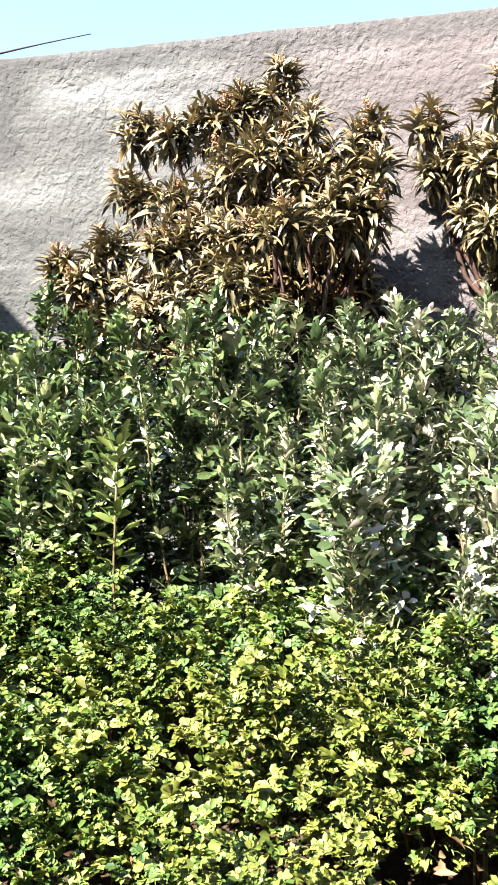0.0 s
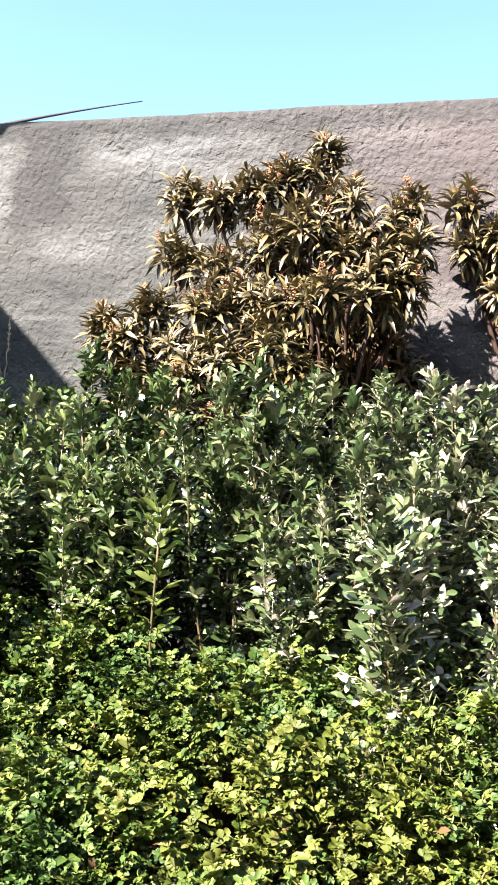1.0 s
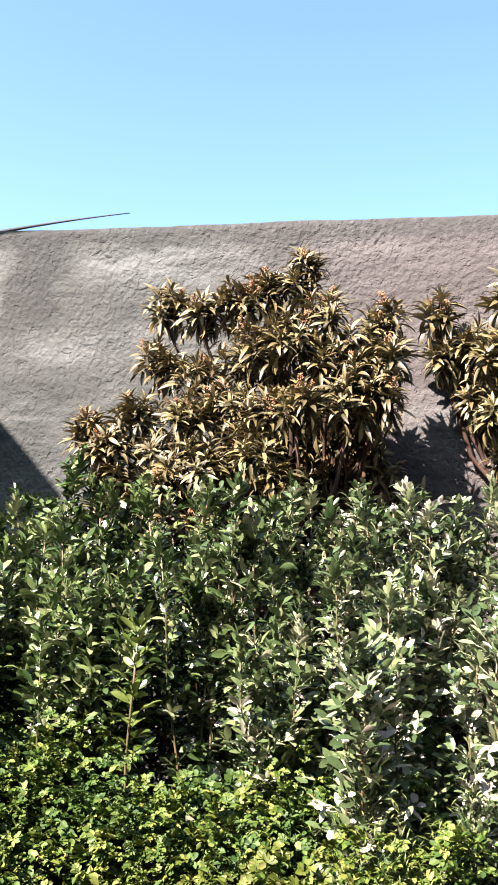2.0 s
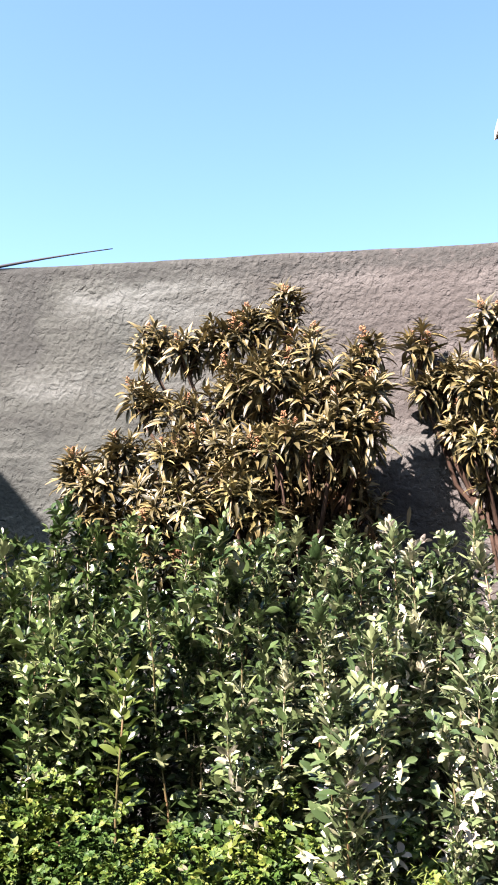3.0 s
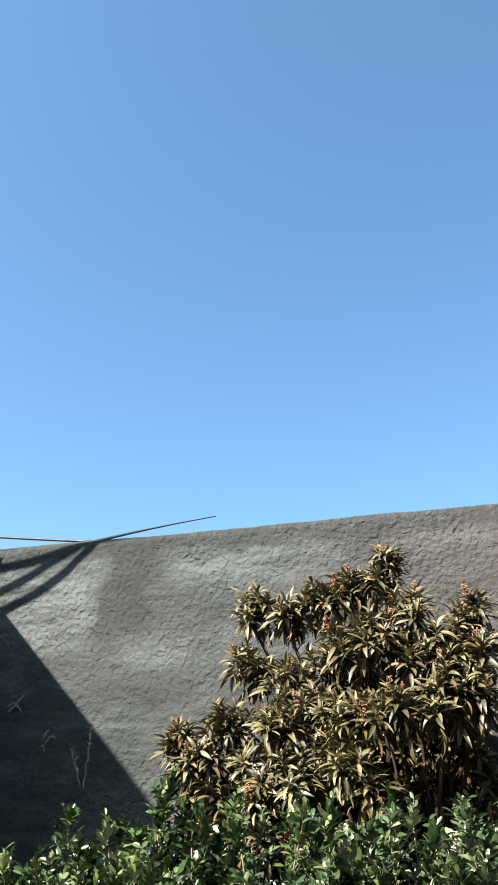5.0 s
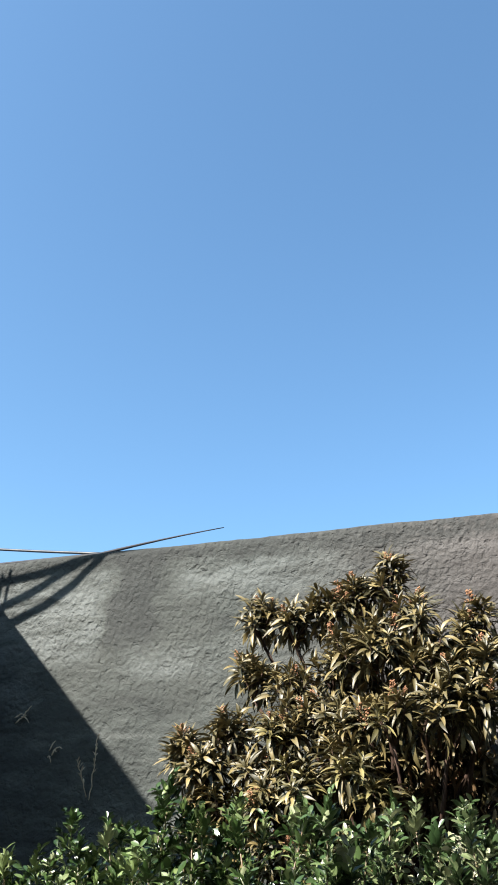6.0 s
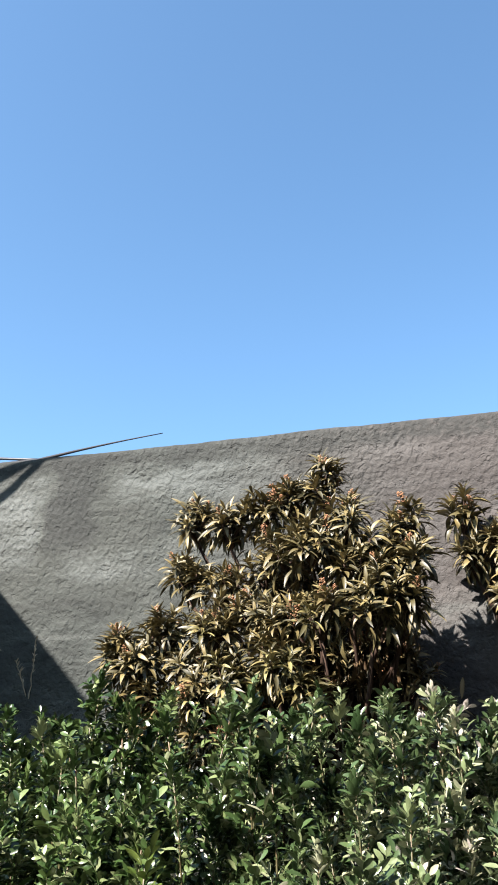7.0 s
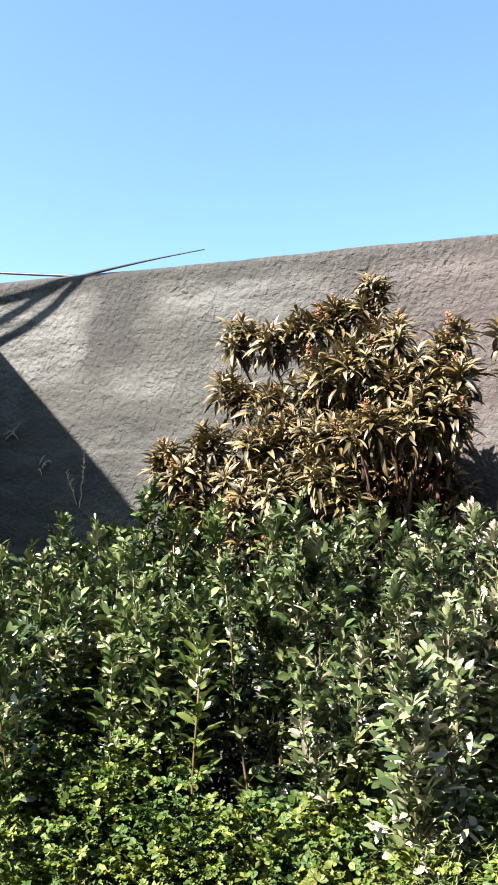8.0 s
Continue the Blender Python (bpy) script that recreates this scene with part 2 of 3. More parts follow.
def tube(geo, pts, radii, sides=6):
    """A tapered round rod along points."""
    pts = [Vector(p) for p in pts]
    n, verts, faces = len(pts), [], []
    ref = Vector((0.31, 0.17, 0.93))
    for i, p in enumerate(pts):
        way = (pts[min(i + 1, n - 1)] - pts[max(i - 1, 0)]).normalized()
        if abs(way.dot(ref)) > 0.95:
            ref = Vector((1, 0.1, 0))
        u = way.cross(ref).normalized()
        w = way.cross(u)
        for s in range(sides):
            a = 2 * math.pi * s / sides
            verts.append(p + radii[i] * (math.cos(a) * u + math.sin(a) * w))
    for i in range(n - 1):
        for s in range(sides):
            a, b = i * sides + s, i * sides + (s + 1) % sides
            faces.append((a, b, b + sides, a + sides))
    faces.append(tuple(range(sides))[::-1])
    faces.append(tuple(range((n - 1) * sides, n * sides)))
    geo.add(verts, faces)


def bend(a, b, sag, n=6, wob=0.0, rnd=None):
    """Points from a to b, lifted in the middle by sag, with a small random wobble."""
    a, b = Vector(a), Vector(b)
    out = []
    for i in range(n + 1):
        s = i / n
        p = a.lerp(b, s) + Vector((0, 0, sag * 4 * s * (1 - s)))
        if wob and 0 < i < n:
            p += Vector((rnd.uniform(-wob, wob), rnd.uniform(-wob, wob), rnd.uniform(-wob, wob)))
        out.append(p)
    return out


def blade(geo, m, length, width, droop=0.2, fold=0.25, n=4, belly=0.45, twist=0.0, round_=0.8, blunt=1.0):
    """One leaf from the origin along +y, folded on its midrib and drooping towards the tip."""
    verts, faces = [], []
    for i in range(n + 1):
        s = 1 - (1 - i / n) ** blunt
        w = width / 2 * (math.sin(math.pi * s ** (math.log(0.5) / math.log(belly))) ** round_ if 0 < i < n else 0.04)
        bendy = droop * s
        y, z = length * math.sin(bendy * 1.0 + 1e-6) / (bendy + 1e-6) * s, -length * (1 - math.cos(bendy)) / (bendy + 1e-6) * s
        tw = twist * s
        up = w * fold
        for k in (-1, 0, 1):
            verts.append(m @ Vector((k * w * math.cos(tw), y, z + (up if k else 0) + k * w * math.sin(tw))))
    for i in range(n):
        a = 3 * i
        faces += [(a, a + 1, a + 4, a + 3), (a + 1, a + 2, a + 5, a + 4)]
    geo.add(verts, faces)


def turned(x, y, z, yaw=0, tilt=0, roll=0, size=1):
    """A pose for a leaf: yaw about z, tilt up from the level, roll about its own axis; degrees."""
    return (Matrix.Translation((x, y, z)) @ Matrix.Rotation(radians(yaw), 4, 'Z') @ Matrix.Rotation(radians(tilt), 4, 'X')
            @ Matrix.Rotation(radians(roll), 4, 'Y') @ Matrix.Scale(size, 4))


def thing(name, x, y, z, label, category, group="", kind=""):
    ob = new(name)
    ob.empty_display_size = 0.1
    ob.location = (x, y, z)
    return tagged(ob, label, category, group, kind)


# ---- setting: ground and walls ----
def build_ground():
    xs = [-400, -60, -15, -6] + [-4 + 0.1 * i for i in range(61)] + [3, 6, 15, 60, 400]
    ys = [-400, -60, -15, -4, -1] + [0.2 + 0.1 * i for i in range(43)] + [4.8, 6, 15, 60, 400]
    g = Geo()
    verts = []
    for y in ys:
        for x in xs:
            near = max(0, 1 - max(abs(x + 1) - 3, abs(y - 2.2) - 2, 0))
            verts.append((x, y, near * (0.035 * noise.noise((x * 3, y * 3, 0)) + 0.02 * noise.noise((x * 9, y * 9, 4)))))
    n = len(xs)
    g.add(verts, [(j * n + i, j * n + i + 1, (j + 1) * n + i + 1, (j + 1) * n + i) for j in range(len(ys) - 1) for i in range(n - 1)])
    tagged(put("ground", g.mesh("ground", M_SOIL)), "dark brown garden soil under the plants", "ground", kind="structure")


def rough_wall(name, xs, profile, thick_at, material, place, label, seed, relief):
    """A rendered wall: a profile carried along xs, with the hand-thrown unevenness of the render in its faces."""
    g, verts, np_ = Geo(), [], len(profile)
    for x in xs:
        for y, z in profile:
            d = relief * (noise.noise((x * 1.1, seed, z * 1.6)) * 1.2 + 0.4 * noise.noise((x * 5, seed + 3, z * 5.5))
                          + 0.16 * noise.noise((x * 16, seed + 9, z * 16)))
            lift = relief * 0.9 * (noise.noise((x * 2.3, seed + 20, 1)) + 0.25 * noise.noise((x * 14, seed + 30, 1))) if z > thick_at else 0
            verts.append((x, y - d if y < profile[-1][0] - 1e-4 else y, z + lift))
    faces = [(i * np_ + j, (i + 1) * np_ + j, (i + 1) * np_ + j + 1, i * np_ + j + 1) for i in range(len(xs) - 1) for j in range(np_ - 1)]
    faces += [tuple(range(np_)), tuple(range((len(xs) - 1) * np_, len(xs) * np_))[::-1]]
    g.add(verts, faces)
    ob = put(name, g.mesh(name, material), None, place)
    return tagged(ob, label, "wall", kind="structure")


WALL_Y, WALL_TOP, CORNER_X = 4.40, 3.145, -3.58


def build_walls():
    xs = [-6, -5, -4.2, -3.7] + [-3.5 + 0.022 * i for i in range(222)] + [1.5, 1.8, 2.3, 3, 4, 5, 6, 7]
    profile = [(WALL_Y, -0.1), (WALL_Y, 0.4), (WALL_Y, 0.8)] + [(WALL_Y, 1.1 + 0.022 * i) for i in range(92)]
    profile += [(WALL_Y + 0.004, WALL_TOP - 0.012), (WALL_Y + 0.016, WALL_TOP), (WALL_Y + 0.07, WALL_TOP + 0.006),
                (WALL_Y + 0.15, WALL_TOP + 0.004), (WALL_Y + 0.195, WALL_TOP - 0.01), (WALL_Y + 0.2, WALL_TOP - 0.04), (WALL_Y + 0.2, -0.1)]
    rough_wall("wall_north", xs, profile, WALL_TOP - 0.03, M_WALL, Matrix.Identity(4),
               "tall grey cement-rendered garden wall with pale smears", 2.0, 0.012)
    # unseen wall square to it, its climbing top shaped to throw shade across the corner
    turn = Matrix.Translation((CORNER_X, 0, 0)) @ Matrix.Rotation(radians(90), 4, 'Z')
    prof = [(0.0, -0.1), (0.0, 1.0), (0.0, 2.0), (0.0, WALL_TOP - 0.03), (0.012, WALL_TOP - 0.004), (0.1, WALL_TOP), (0.19, WALL_TOP - 0.004),
            (0.2, WALL_TOP - 0.03), (0.2, -0.1)]
    west = rough_wall("wall_west", [1.6 + 0.1 * i for i in range(28)] + [4.38], prof, 99, M_SIDE, turn, "unseen grey side wall, its sloping top shaped to shade the corner", 7.0, 0.006)
    for v in west.data.vertices:
        if v.co.z > 0:
            v.co.z *= 1 + 0.564 * (WALL_Y - v.co.x) / WALL_TOP
    low = [(0.0, -0.1), (0.0, 0.3), (0.0, 0.72), (0.012, 0.75), (0.1, 0.757), (0.19, 0.75), (0.2, 0.72), (0.2, -0.1)]
    rough_wall("wall_west_low", [-2.7 + 0.2 * i for i in range(22)], low, 99, M_SIDE, turn, "low grey rendered side wall", 8.0, 0.008)
    # unseen walls added behind the camera and to the east, tall to cut skylight
    def tall(h):
        return [(0.0, -0.1), (0.0, 1.0), (0.0, h - 0.05), (0.012, h - 0.01), (0.1, h), (0.19, h - 0.01), (0.2, h - 0.05), (0.2, -0.1)]
    rough_wall("sky_block_wall_south", [-3.5 + 0.25 * i for i in range(28)], tall(4.3), 99, M_SIDE,
               Matrix.Translation((0, -2.5, 0)) @ Matrix.Rotation(radians(180), 4, 'Z'), "unseen plain grey wall behind the garden, added to hold off skylight", 11.0, 0.008)
    rough_wall("sky_block_wall_east", [-4.4 + 0.25 * i for i in range(28)], tall(7.0), 99, M_SIDE,
               Matrix.Translation((3.4, 0, 0)) @ Matrix.Rotation(radians(-90), 4, 'Z'), "unseen plain grey wall beside the garden, added to hold off skylight", 12.0, 0.008)


build_ground()
build_walls()


# ---- neighbour's house behind the wall ----
def build_house():
    house = thing("house", 0.93, 12.0, 0, "neighbour's tall grey house with white trim and tiled eave", "house")
    house.rotation_euler = (0, 0, radians(6.0))
    # local: -y runs along the side wall towards the garden, +x into the house
    bm = block((0, -6.2, 0), (7, 0, 7.650))
    wall = part("wall", bm, M_HOUSE, house)
    part("corner_trim", block((-0.012, -0.10, 0), (0.05, 0.012, 7.500), 0.004), M_TRIM, wall, "white painted corner strip")
    part("cornice", block((-0.05, -6.25, 7.500), (0.02, 0.05, 7.660), 0.01), M_TRIM, wall, "white moulded cornice")
    g = Geo()
    slope = math.tan(radians(22))
    roof_v = [(-0.10, -6.3, 7.795), (-0.10, 0.07, 7.795), (3.5, 0.07, 7.795 + 3.6 * slope), (3.5, -6.3, 7.795 + 3.6 * slope),
              (7.10, 0.07, 7.795), (7.10, -6.3, 7.795)]
    low = [(x, y, z - 0.06) for x, y, z in roof_v]
    g.add(roof_v + low, [(0, 1, 2, 3), (3, 2, 4, 5), (6, 9, 8, 7), (9, 11, 10, 8), (0, 6, 7, 1), (4, 10, 11, 5), (1, 7, 8, 2), (2, 8, 10, 4), (0, 3, 9, 6), (3, 5, 11, 9)])
    roof = put("roof", g.mesh("roof", M_TILE, False), house)
    part("soffit", block((-0.115, -6.3, 7.662), (7.1, 0.06, 7.700)), M_SOFFIT, roof, "dark brown boarded soffit")
    part("fascia", block((-0.14, -6.35, 7.660), (-0.117, 0.09, 7.800), 0.006), M_TRIM, roof, "white fascia board")


build_house()


# ---- canes and cable on the wall, and an added unseen frame that shades it ----
def build_canes():
    P = Vector((-2.56, WALL_Y + 0.06, WALL_TOP + 0.012))
    g = Geo()
    tip = Vector((-1.66, WALL_Y + 0.06, 3.252))
    foot = P + (P - tip).normalized() * 2.2
    foot.z = WALL_TOP + 0.02
    tube(g, bend(foot, P, -0.004, 4) + bend(P, tip, 0.008, 6)[1:], [0.012] * 5 + [0.010, 0.008, 0.0065, 0.005, 0.004, 0.0028], 6)
    cane = thing("cane", 0, 0, 0, "long dark cane lying on top of the wall", "cane")
    put("stalk", g.mesh("stalk", M_CANE), cane)
    g = Geo()
    tube(g, bend((-4.6, WALL_Y + 0.1, 3.46), (-2.48, WALL_Y + 0.08, WALL_TOP + 0.014), -0.012, 10), [0.009] * 11, 6)
    wire = thing("cable", 0, 0, 0, "thin black cable running to the wall top", "cable")
    put("strand", g.mesh("strand", M_CABLE), wire)
    # three fanned poles on slim posts, added out of view to cast shadow bands
    off = SUN_WAY * 1.25
    frame_ = thing("pole_frame", 0, 0, 0, "unseen frame of dark poles and slim posts, added to cast shadow bands", "pole frame")
    fans = [[(-2.20, 3.17), (-2.56, 3.134), (-2.84, 3.062), (-3.25, 3.009), (-3.75, 3.0)],
            [(-2.50, 3.15), (-2.60, 3.119), (-2.83, 3.011), (-3.04, 2.903), (-3.6, 2.70)],
            [(-2.46, 3.13), (-2.51, 3.091), (-2.69, 2.934), (-2.89, 2.817), (-3.10, 2.735), (-3.6, 2.60)]]
    for line in fans:
        g = Geo()
        pts = [Vector((x, WALL_Y, z)) - off for x, z in line]
        tube(g, pts, [0.012] + [0.022] * (len(pts) - 1), 8)
        put("pole", g.mesh("pole", M_CANE), frame_)
    for x, top in ((-3.345, 3.11), (-3.29, 3.06), (-3.23, 3.09)):
        g = Geo()
        p = Vector((x, WALL_Y, top)) - off
        tube(g, [(p.x + 0.01, p.y, -0.05), (p.x, p.y, 1.6), (p.x, p.y, p.z)], [0.014, 0.013, 0.012], 8)
        put("post", g.mesh("post", M_IRON), frame_)


build_canes()

# ---- broad beans ----
def bean_leaf(g, m, pairs, rnd, n=4):
    """A compound leaf: a stalk with pairs of broad oval leaflets and small stipules at its foot."""
    stalk = 0.030 + 0.018 * pairs
    rise = rnd.uniform(0.0, 0.025)
    tube(g, [m @ Vector(p) for p in ((0, 0, 0), (0, stalk * 0.5, rise), (0, stalk, rise * 0.7))], [0.0022, 0.0018, 0.001], 3)
    for p in range(pairs):
        y = stalk * (0.42 + 0.56 * p / (pairs - 1))
        for side in (-1, 1):
            L = rnd.uniform(0.038, 0.058) * (0.9, 1.06, 1.0, 0.95)[p]
            blade(g, m @ turned(0, y, rise * 0.85, yaw=side * -rnd.uniform(15, 75), tilt=rnd.uniform(-25, 45), roll=side * rnd.uniform(-70, 30)),
                  L, L * rnd.uniform(0.36, 0.47), droop=rnd.uniform(-0.1, 0.8), fold=rnd.uniform(0.1, 0.45), n=n, belly=0.52, round_=0.55, blunt=1.5)
    for side in (-1, 1):
        blade(g, m @ turned(0, 0.003, 0, side * -50, 35, 0), 0.024, 0.012, 0.3, 0.3, 3, 0.45)


def bean_leaf_meshes(rnd):
    out = []
    for v in range(12):
        g = Geo()
        bean_leaf(g, Matrix.Identity(4), (2, 3, 3, 4)[v % 4], rnd)
        out.append(g.mesh("leaf", M_BEAN))
    tops = []
    for v in range(5):
        g = Geo()
        for i in range(26):
            out_ = i / 25
            L = rnd.uniform(0.034, 0.052) * (0.72 + 0.4 * out_)
            blade(g, turned(0, 0, rnd.uniform(-0.02, 0.01) - 0.05 * out_, yaw=i * 137 + rnd.uniform(-20, 20), tilt=82 - 52 * out_ + rnd.uniform(-12, 12), roll=rnd.uniform(-35, 35)),
                  L, L * rnd.uniform(0.34, 0.42), droop=rnd.uniform(-0.4, 0.5), fold=rnd.uniform(0.25, 0.7), n=4, belly=0.53, round_=0.58, blunt=1.4)
        tops.append(g.mesh("shoot_tip", M_BEAN))
    flowers = []
    for v in range(4):
        g = Geo()
        for i in range(7):
            a = i * 137
            blade(g, turned(0.008 * math.cos(radians(a)), 0.008 * math.sin(radians(a)), rnd.uniform(-0.012, 0.012), a - 90 + rnd.uniform(-20, 20), rnd.uniform(-10, 50), rnd.uniform(-40, 40)),
                  rnd.uniform(0.016, 0.026), rnd.uniform(0.010, 0.015), rnd.uniform(-0.9, 0.9), 0.5, 3, 0.6, 0, 0.5)
        flowers.append(g.mesh("blossom", M_PETAL))
    return out, tops, flowers


def bean_plant(rnd, leaves, tops, flowers, height, big, label):
    plant = thing("broad_bean_plant", 0, 0, 0, label, "bean plant", "broad bean plants in the bed")
    inner = Geo()
    for s in range(rnd.choice((3, 3, 4, 4))):
        yaw = rnd.uniform(0, 6.28)
        lean = rnd.uniform(0.06, 0.26)
        h = height * rnd.uniform(0.84, 1.03)
        b = Vector((rnd.uniform(-0.05, 0.05), rnd.uniform(-0.05, 0.05), -0.03))
        t = b + Vector((lean * math.cos(yaw), lean * math.sin(yaw), h))
        pts = bend(b, t, 0.0, 6, 0.022, rnd)
        g = Geo()
        tube(g, pts, [0.0055, 0.0052, 0.0048, 0.0044, 0.004, 0.0034, 0.0024], 5)
        put("stem", g.mesh("stem", M_STEM), plant)
        count = int(h * 14)
        spin = rnd.uniform(0, 360)
        for i in range(count):
            f = 0.24 + 0.76 * ((i + rnd.random() * 0.6) / count) ** 0.75
            q = min(f, 0.985) * 6
            p = pts[min(5, int(q))].lerp(pts[min(5, int(q)) + 1], q - min(5, int(q)))
            spin += 180 + rnd.uniform(-60, 60)
            up = 5 + 46 * f ** 2 + rnd.uniform(-26, 26)
            put("leaf", rnd.choice(leaves), plant, turned(p.x, p.y, p.z, spin, up, rnd.uniform(-30, 30), big * rnd.uniform(0.85, 1.2) * (1.05 - 0.3 * f ** 4)))
        for f in (rnd.uniform(0.55, 0.7), rnd.uniform(0.7, 0.85)):
            p = pts[int(f * 6)].lerp(pts[int(f * 6) + 1], f * 6 - int(f * 6))
            a = rnd.uniform(0, 6.28)
            put("blossom", rnd.choice(flowers), plant, turned(p.x + 0.025 * math.cos(a), p.y + 0.025 * math.sin(a), p.z, rnd.uniform(0, 360), rnd.uniform(-20, 20), 0,
                                                              rnd.uniform(0.8, 1.3)), "small white blossom cluster")
        for i in range(int(h * 23)):
            f = rnd.uniform(0.3, 0.97)
            p = pts[int(f * 6)].lerp(pts[int(f * 6) + 1], f * 6 - int(f * 6))
            bean_leaf(inner, turned(p.x, p.y, p.z, rnd.uniform(0, 360), 15 + 45 * f ** 2 + rnd.uniform(-20, 20), rnd.uniform(-30, 30), big * rnd.uniform(0.75, 1.05)), rnd.choice((2, 3, 3)), rnd, 3)
        put("shoot_tip", rnd.choice(tops), plant, turned(t.x, t.y, t.z, rnd.uniform(0, 360), 0, 0, rnd.uniform(0.9, 1.25)))
    tagged(put("inner_leaves", inner.mesh("inner_leaves", M_BEAN_INNER), plant), kind="stuff")
    return plant


def build_beans():
    rnd = random.Random(5)
    leaves, tops, flowers = bean_leaf_meshes(rnd)
    proto = []
    for i in range(9):
        proto.append(bean_plant(rnd, leaves, tops, flowers, 1.4, (0.88, 0.94, 1.22)[i % 3], "grey-green broad bean plant with small white blossoms in the bed"))
    back, front = [p for i, p in enumerate(proto) if i % 3 < 2], proto[2::3]
    spots = []
    marks = ((-2.3, 0.92), (-2.04, 1.02), (-1.87, 1.16), (-1.67, 1.34), (-1.5, 1.50), (-1.4, 1.58), (-1.08, 1.66), (-0.59, 1.58), (-0.34, 1.60), (-0.18, 1.53), (0.0, 1.57), (0.36, 1.60), (0.55, 1.55), (1.4, 1.54))
    crest = lambda v: next(a[1] + (b[1] - a[1]) * (v - a[0]) / (b[0] - a[0]) for a, b in zip(marks, marks[1:]) if v <= b[0])
    rows = [(2.50, 1.10, 1.24), (2.72, 1.18, 1.32), (2.94, 1.30, 1.46), (3.15, 1.38, 1.52), (3.36, 1.40, 1.58)]
    for r, (y, h0, h1) in enumerate(rows):
        x = -2.15 + rnd.uniform(0, 0.1) + 0.05 * r
        while x < (0.75 if r > 2 else 0.8):
            h = rnd.uniform(h0, h1)
            if r > 2:
                h = (0.86 if -0.89 < x < -0.73 else 1) * crest(x) * rnd.uniform(0.95, 1.03) * (0.97 if r == 3 else 1)
            elif x < -1.45:
                h *= 1 - 0.4 * min(1, (-1.45 - x) / 0.6)
            if not (r == 0 and -0.56 < x < -0.12) and not (r == 1 and -0.55 < x < -0.25):
                spots.append((x + rnd.uniform(-0.07, 0.07), y + rnd.uniform(-0.10, 0.10), h))
            x += rnd.uniform(0.14, 0.175) if r > 2 else rnd.uniform(0.165, 0.225)
    spots += [(q, 3.30 + 0.12 * math.sin(9 * q), crest(q) * rnd.uniform(0.94, 1.0)) for q in (-2.06, -1.95, -1.84, -1.74, -1.63, -1.52, -1.42)]
    spots += [(0.02, 3.34, 1.47), (0.16, 3.30, 1.46), (0.42, 2.30, 0.85), (0.60, 2.28, 0.95), (0.78, 2.32, 0.95)]
    for kin, plot in ((front, [q for q in spots if q[1] < 2.86]), (back, [q for q in spots if q[1] >= 2.86])):
        for i, (x, y, h) in enumerate(plot):
            m = turned(x, y, 0, rnd.uniform(0, 360), rnd.uniform(-6, 6), rnd.uniform(-6, 6), h / 1.4)
            left = len(plot) - i
            if left > len(kin):
                copy_thing(rnd.choice(kin), m)
            else:
                kin[left - 1].matrix_basis = m
    # one young shoot with yellow-green leaves at the front of the bed
    shoot = thing("young_bean_shoot", -0.63, 2.50, 0, "young yellow-green bean shoot at the front of the bed", "bean plant")
    g = Geo()
    pts = bend((0, 0, -0.02), (0.03, -0.05, 1.08), 0, 6, 0.01, rnd)
    tube(g, pts, [0.005] * 4 + [0.004, 0.0035, 0.003], 5)
    put("stem", g.mesh("stem", M_STEM), shoot)
    for i in range(24):
        p = pts[3].lerp(pts[6], (i / 23) ** 0.7)
        g = Geo()
        for side in (-1, 0, 1):
            blade(g, turned(0, 0.02 + 0.02 * (side == 0), 0, side * 38, rnd.uniform(0, 25), rnd.uniform(-30, 30)), rnd.uniform(0.046, 0.068), rnd.uniform(0.019, 0.027), 0.5, 0.35, 5, 0.54, 0, 0.55, 1.4)
        tube(g, [(0, 0, 0), (0, 0.02, 0.002), (0, 0.04, 0)], [0.0018] * 3, 3)
        put("leaf", g.mesh("leaf", M_YOUNG), shoot, turned(p.x, p.y, p.z, i * 137, 10 + 50 * i / 23))
    # a white bean blossom that stands out above the leaves
    stalk = thing("bean_blossom", 0.04, 3.24, 0, "white bean blossom on its stem above the leaves", "flower")
    g = Geo()
    tube(g, bend((0, 0, -0.02), (0.02, 0, 1.53), 0, 5), [0.005] * 4 + [0.004, 0.003], 5)
    put("stem", g.mesh("stem", M_STEM), stalk)
    g = Geo()
    for i in range(14):
        blade(g, turned(0.02, 0, 1.515 + 0.004 * (i % 4), i * 137, 10 + 22 * (i % 4), 10), 0.024, 0.022, -1.3, -0.3, 4, 0.55, 0, 0.5)
    put("petals", g.mesh("petals", M_PETAL), stalk, None, "white crumpled petals")


build_beans()


# ---- loquat trees ----
def loquat_blade(g, m, rnd):
    """A long leathery leaf that arches over and hangs at its tip."""
    L = rnd.uniform(0.095, 0.142)
    blade(g, m, L, L * rnd.uniform(0.15, 0.20), rnd.uniform(0.5, 1.7), rnd.uniform(0.3, 0.7), 7, 0.52, rnd.uniform(-0.45, 0.45), 0.9)


def loquat_leaf_meshes(rnd):
    out = []
    for v in range(12):
        g = Geo()
        loquat_blade(g, Matrix.Identity(4), rnd)
        out.append(g.mesh("leaf", M_LOQUAT))
    return out


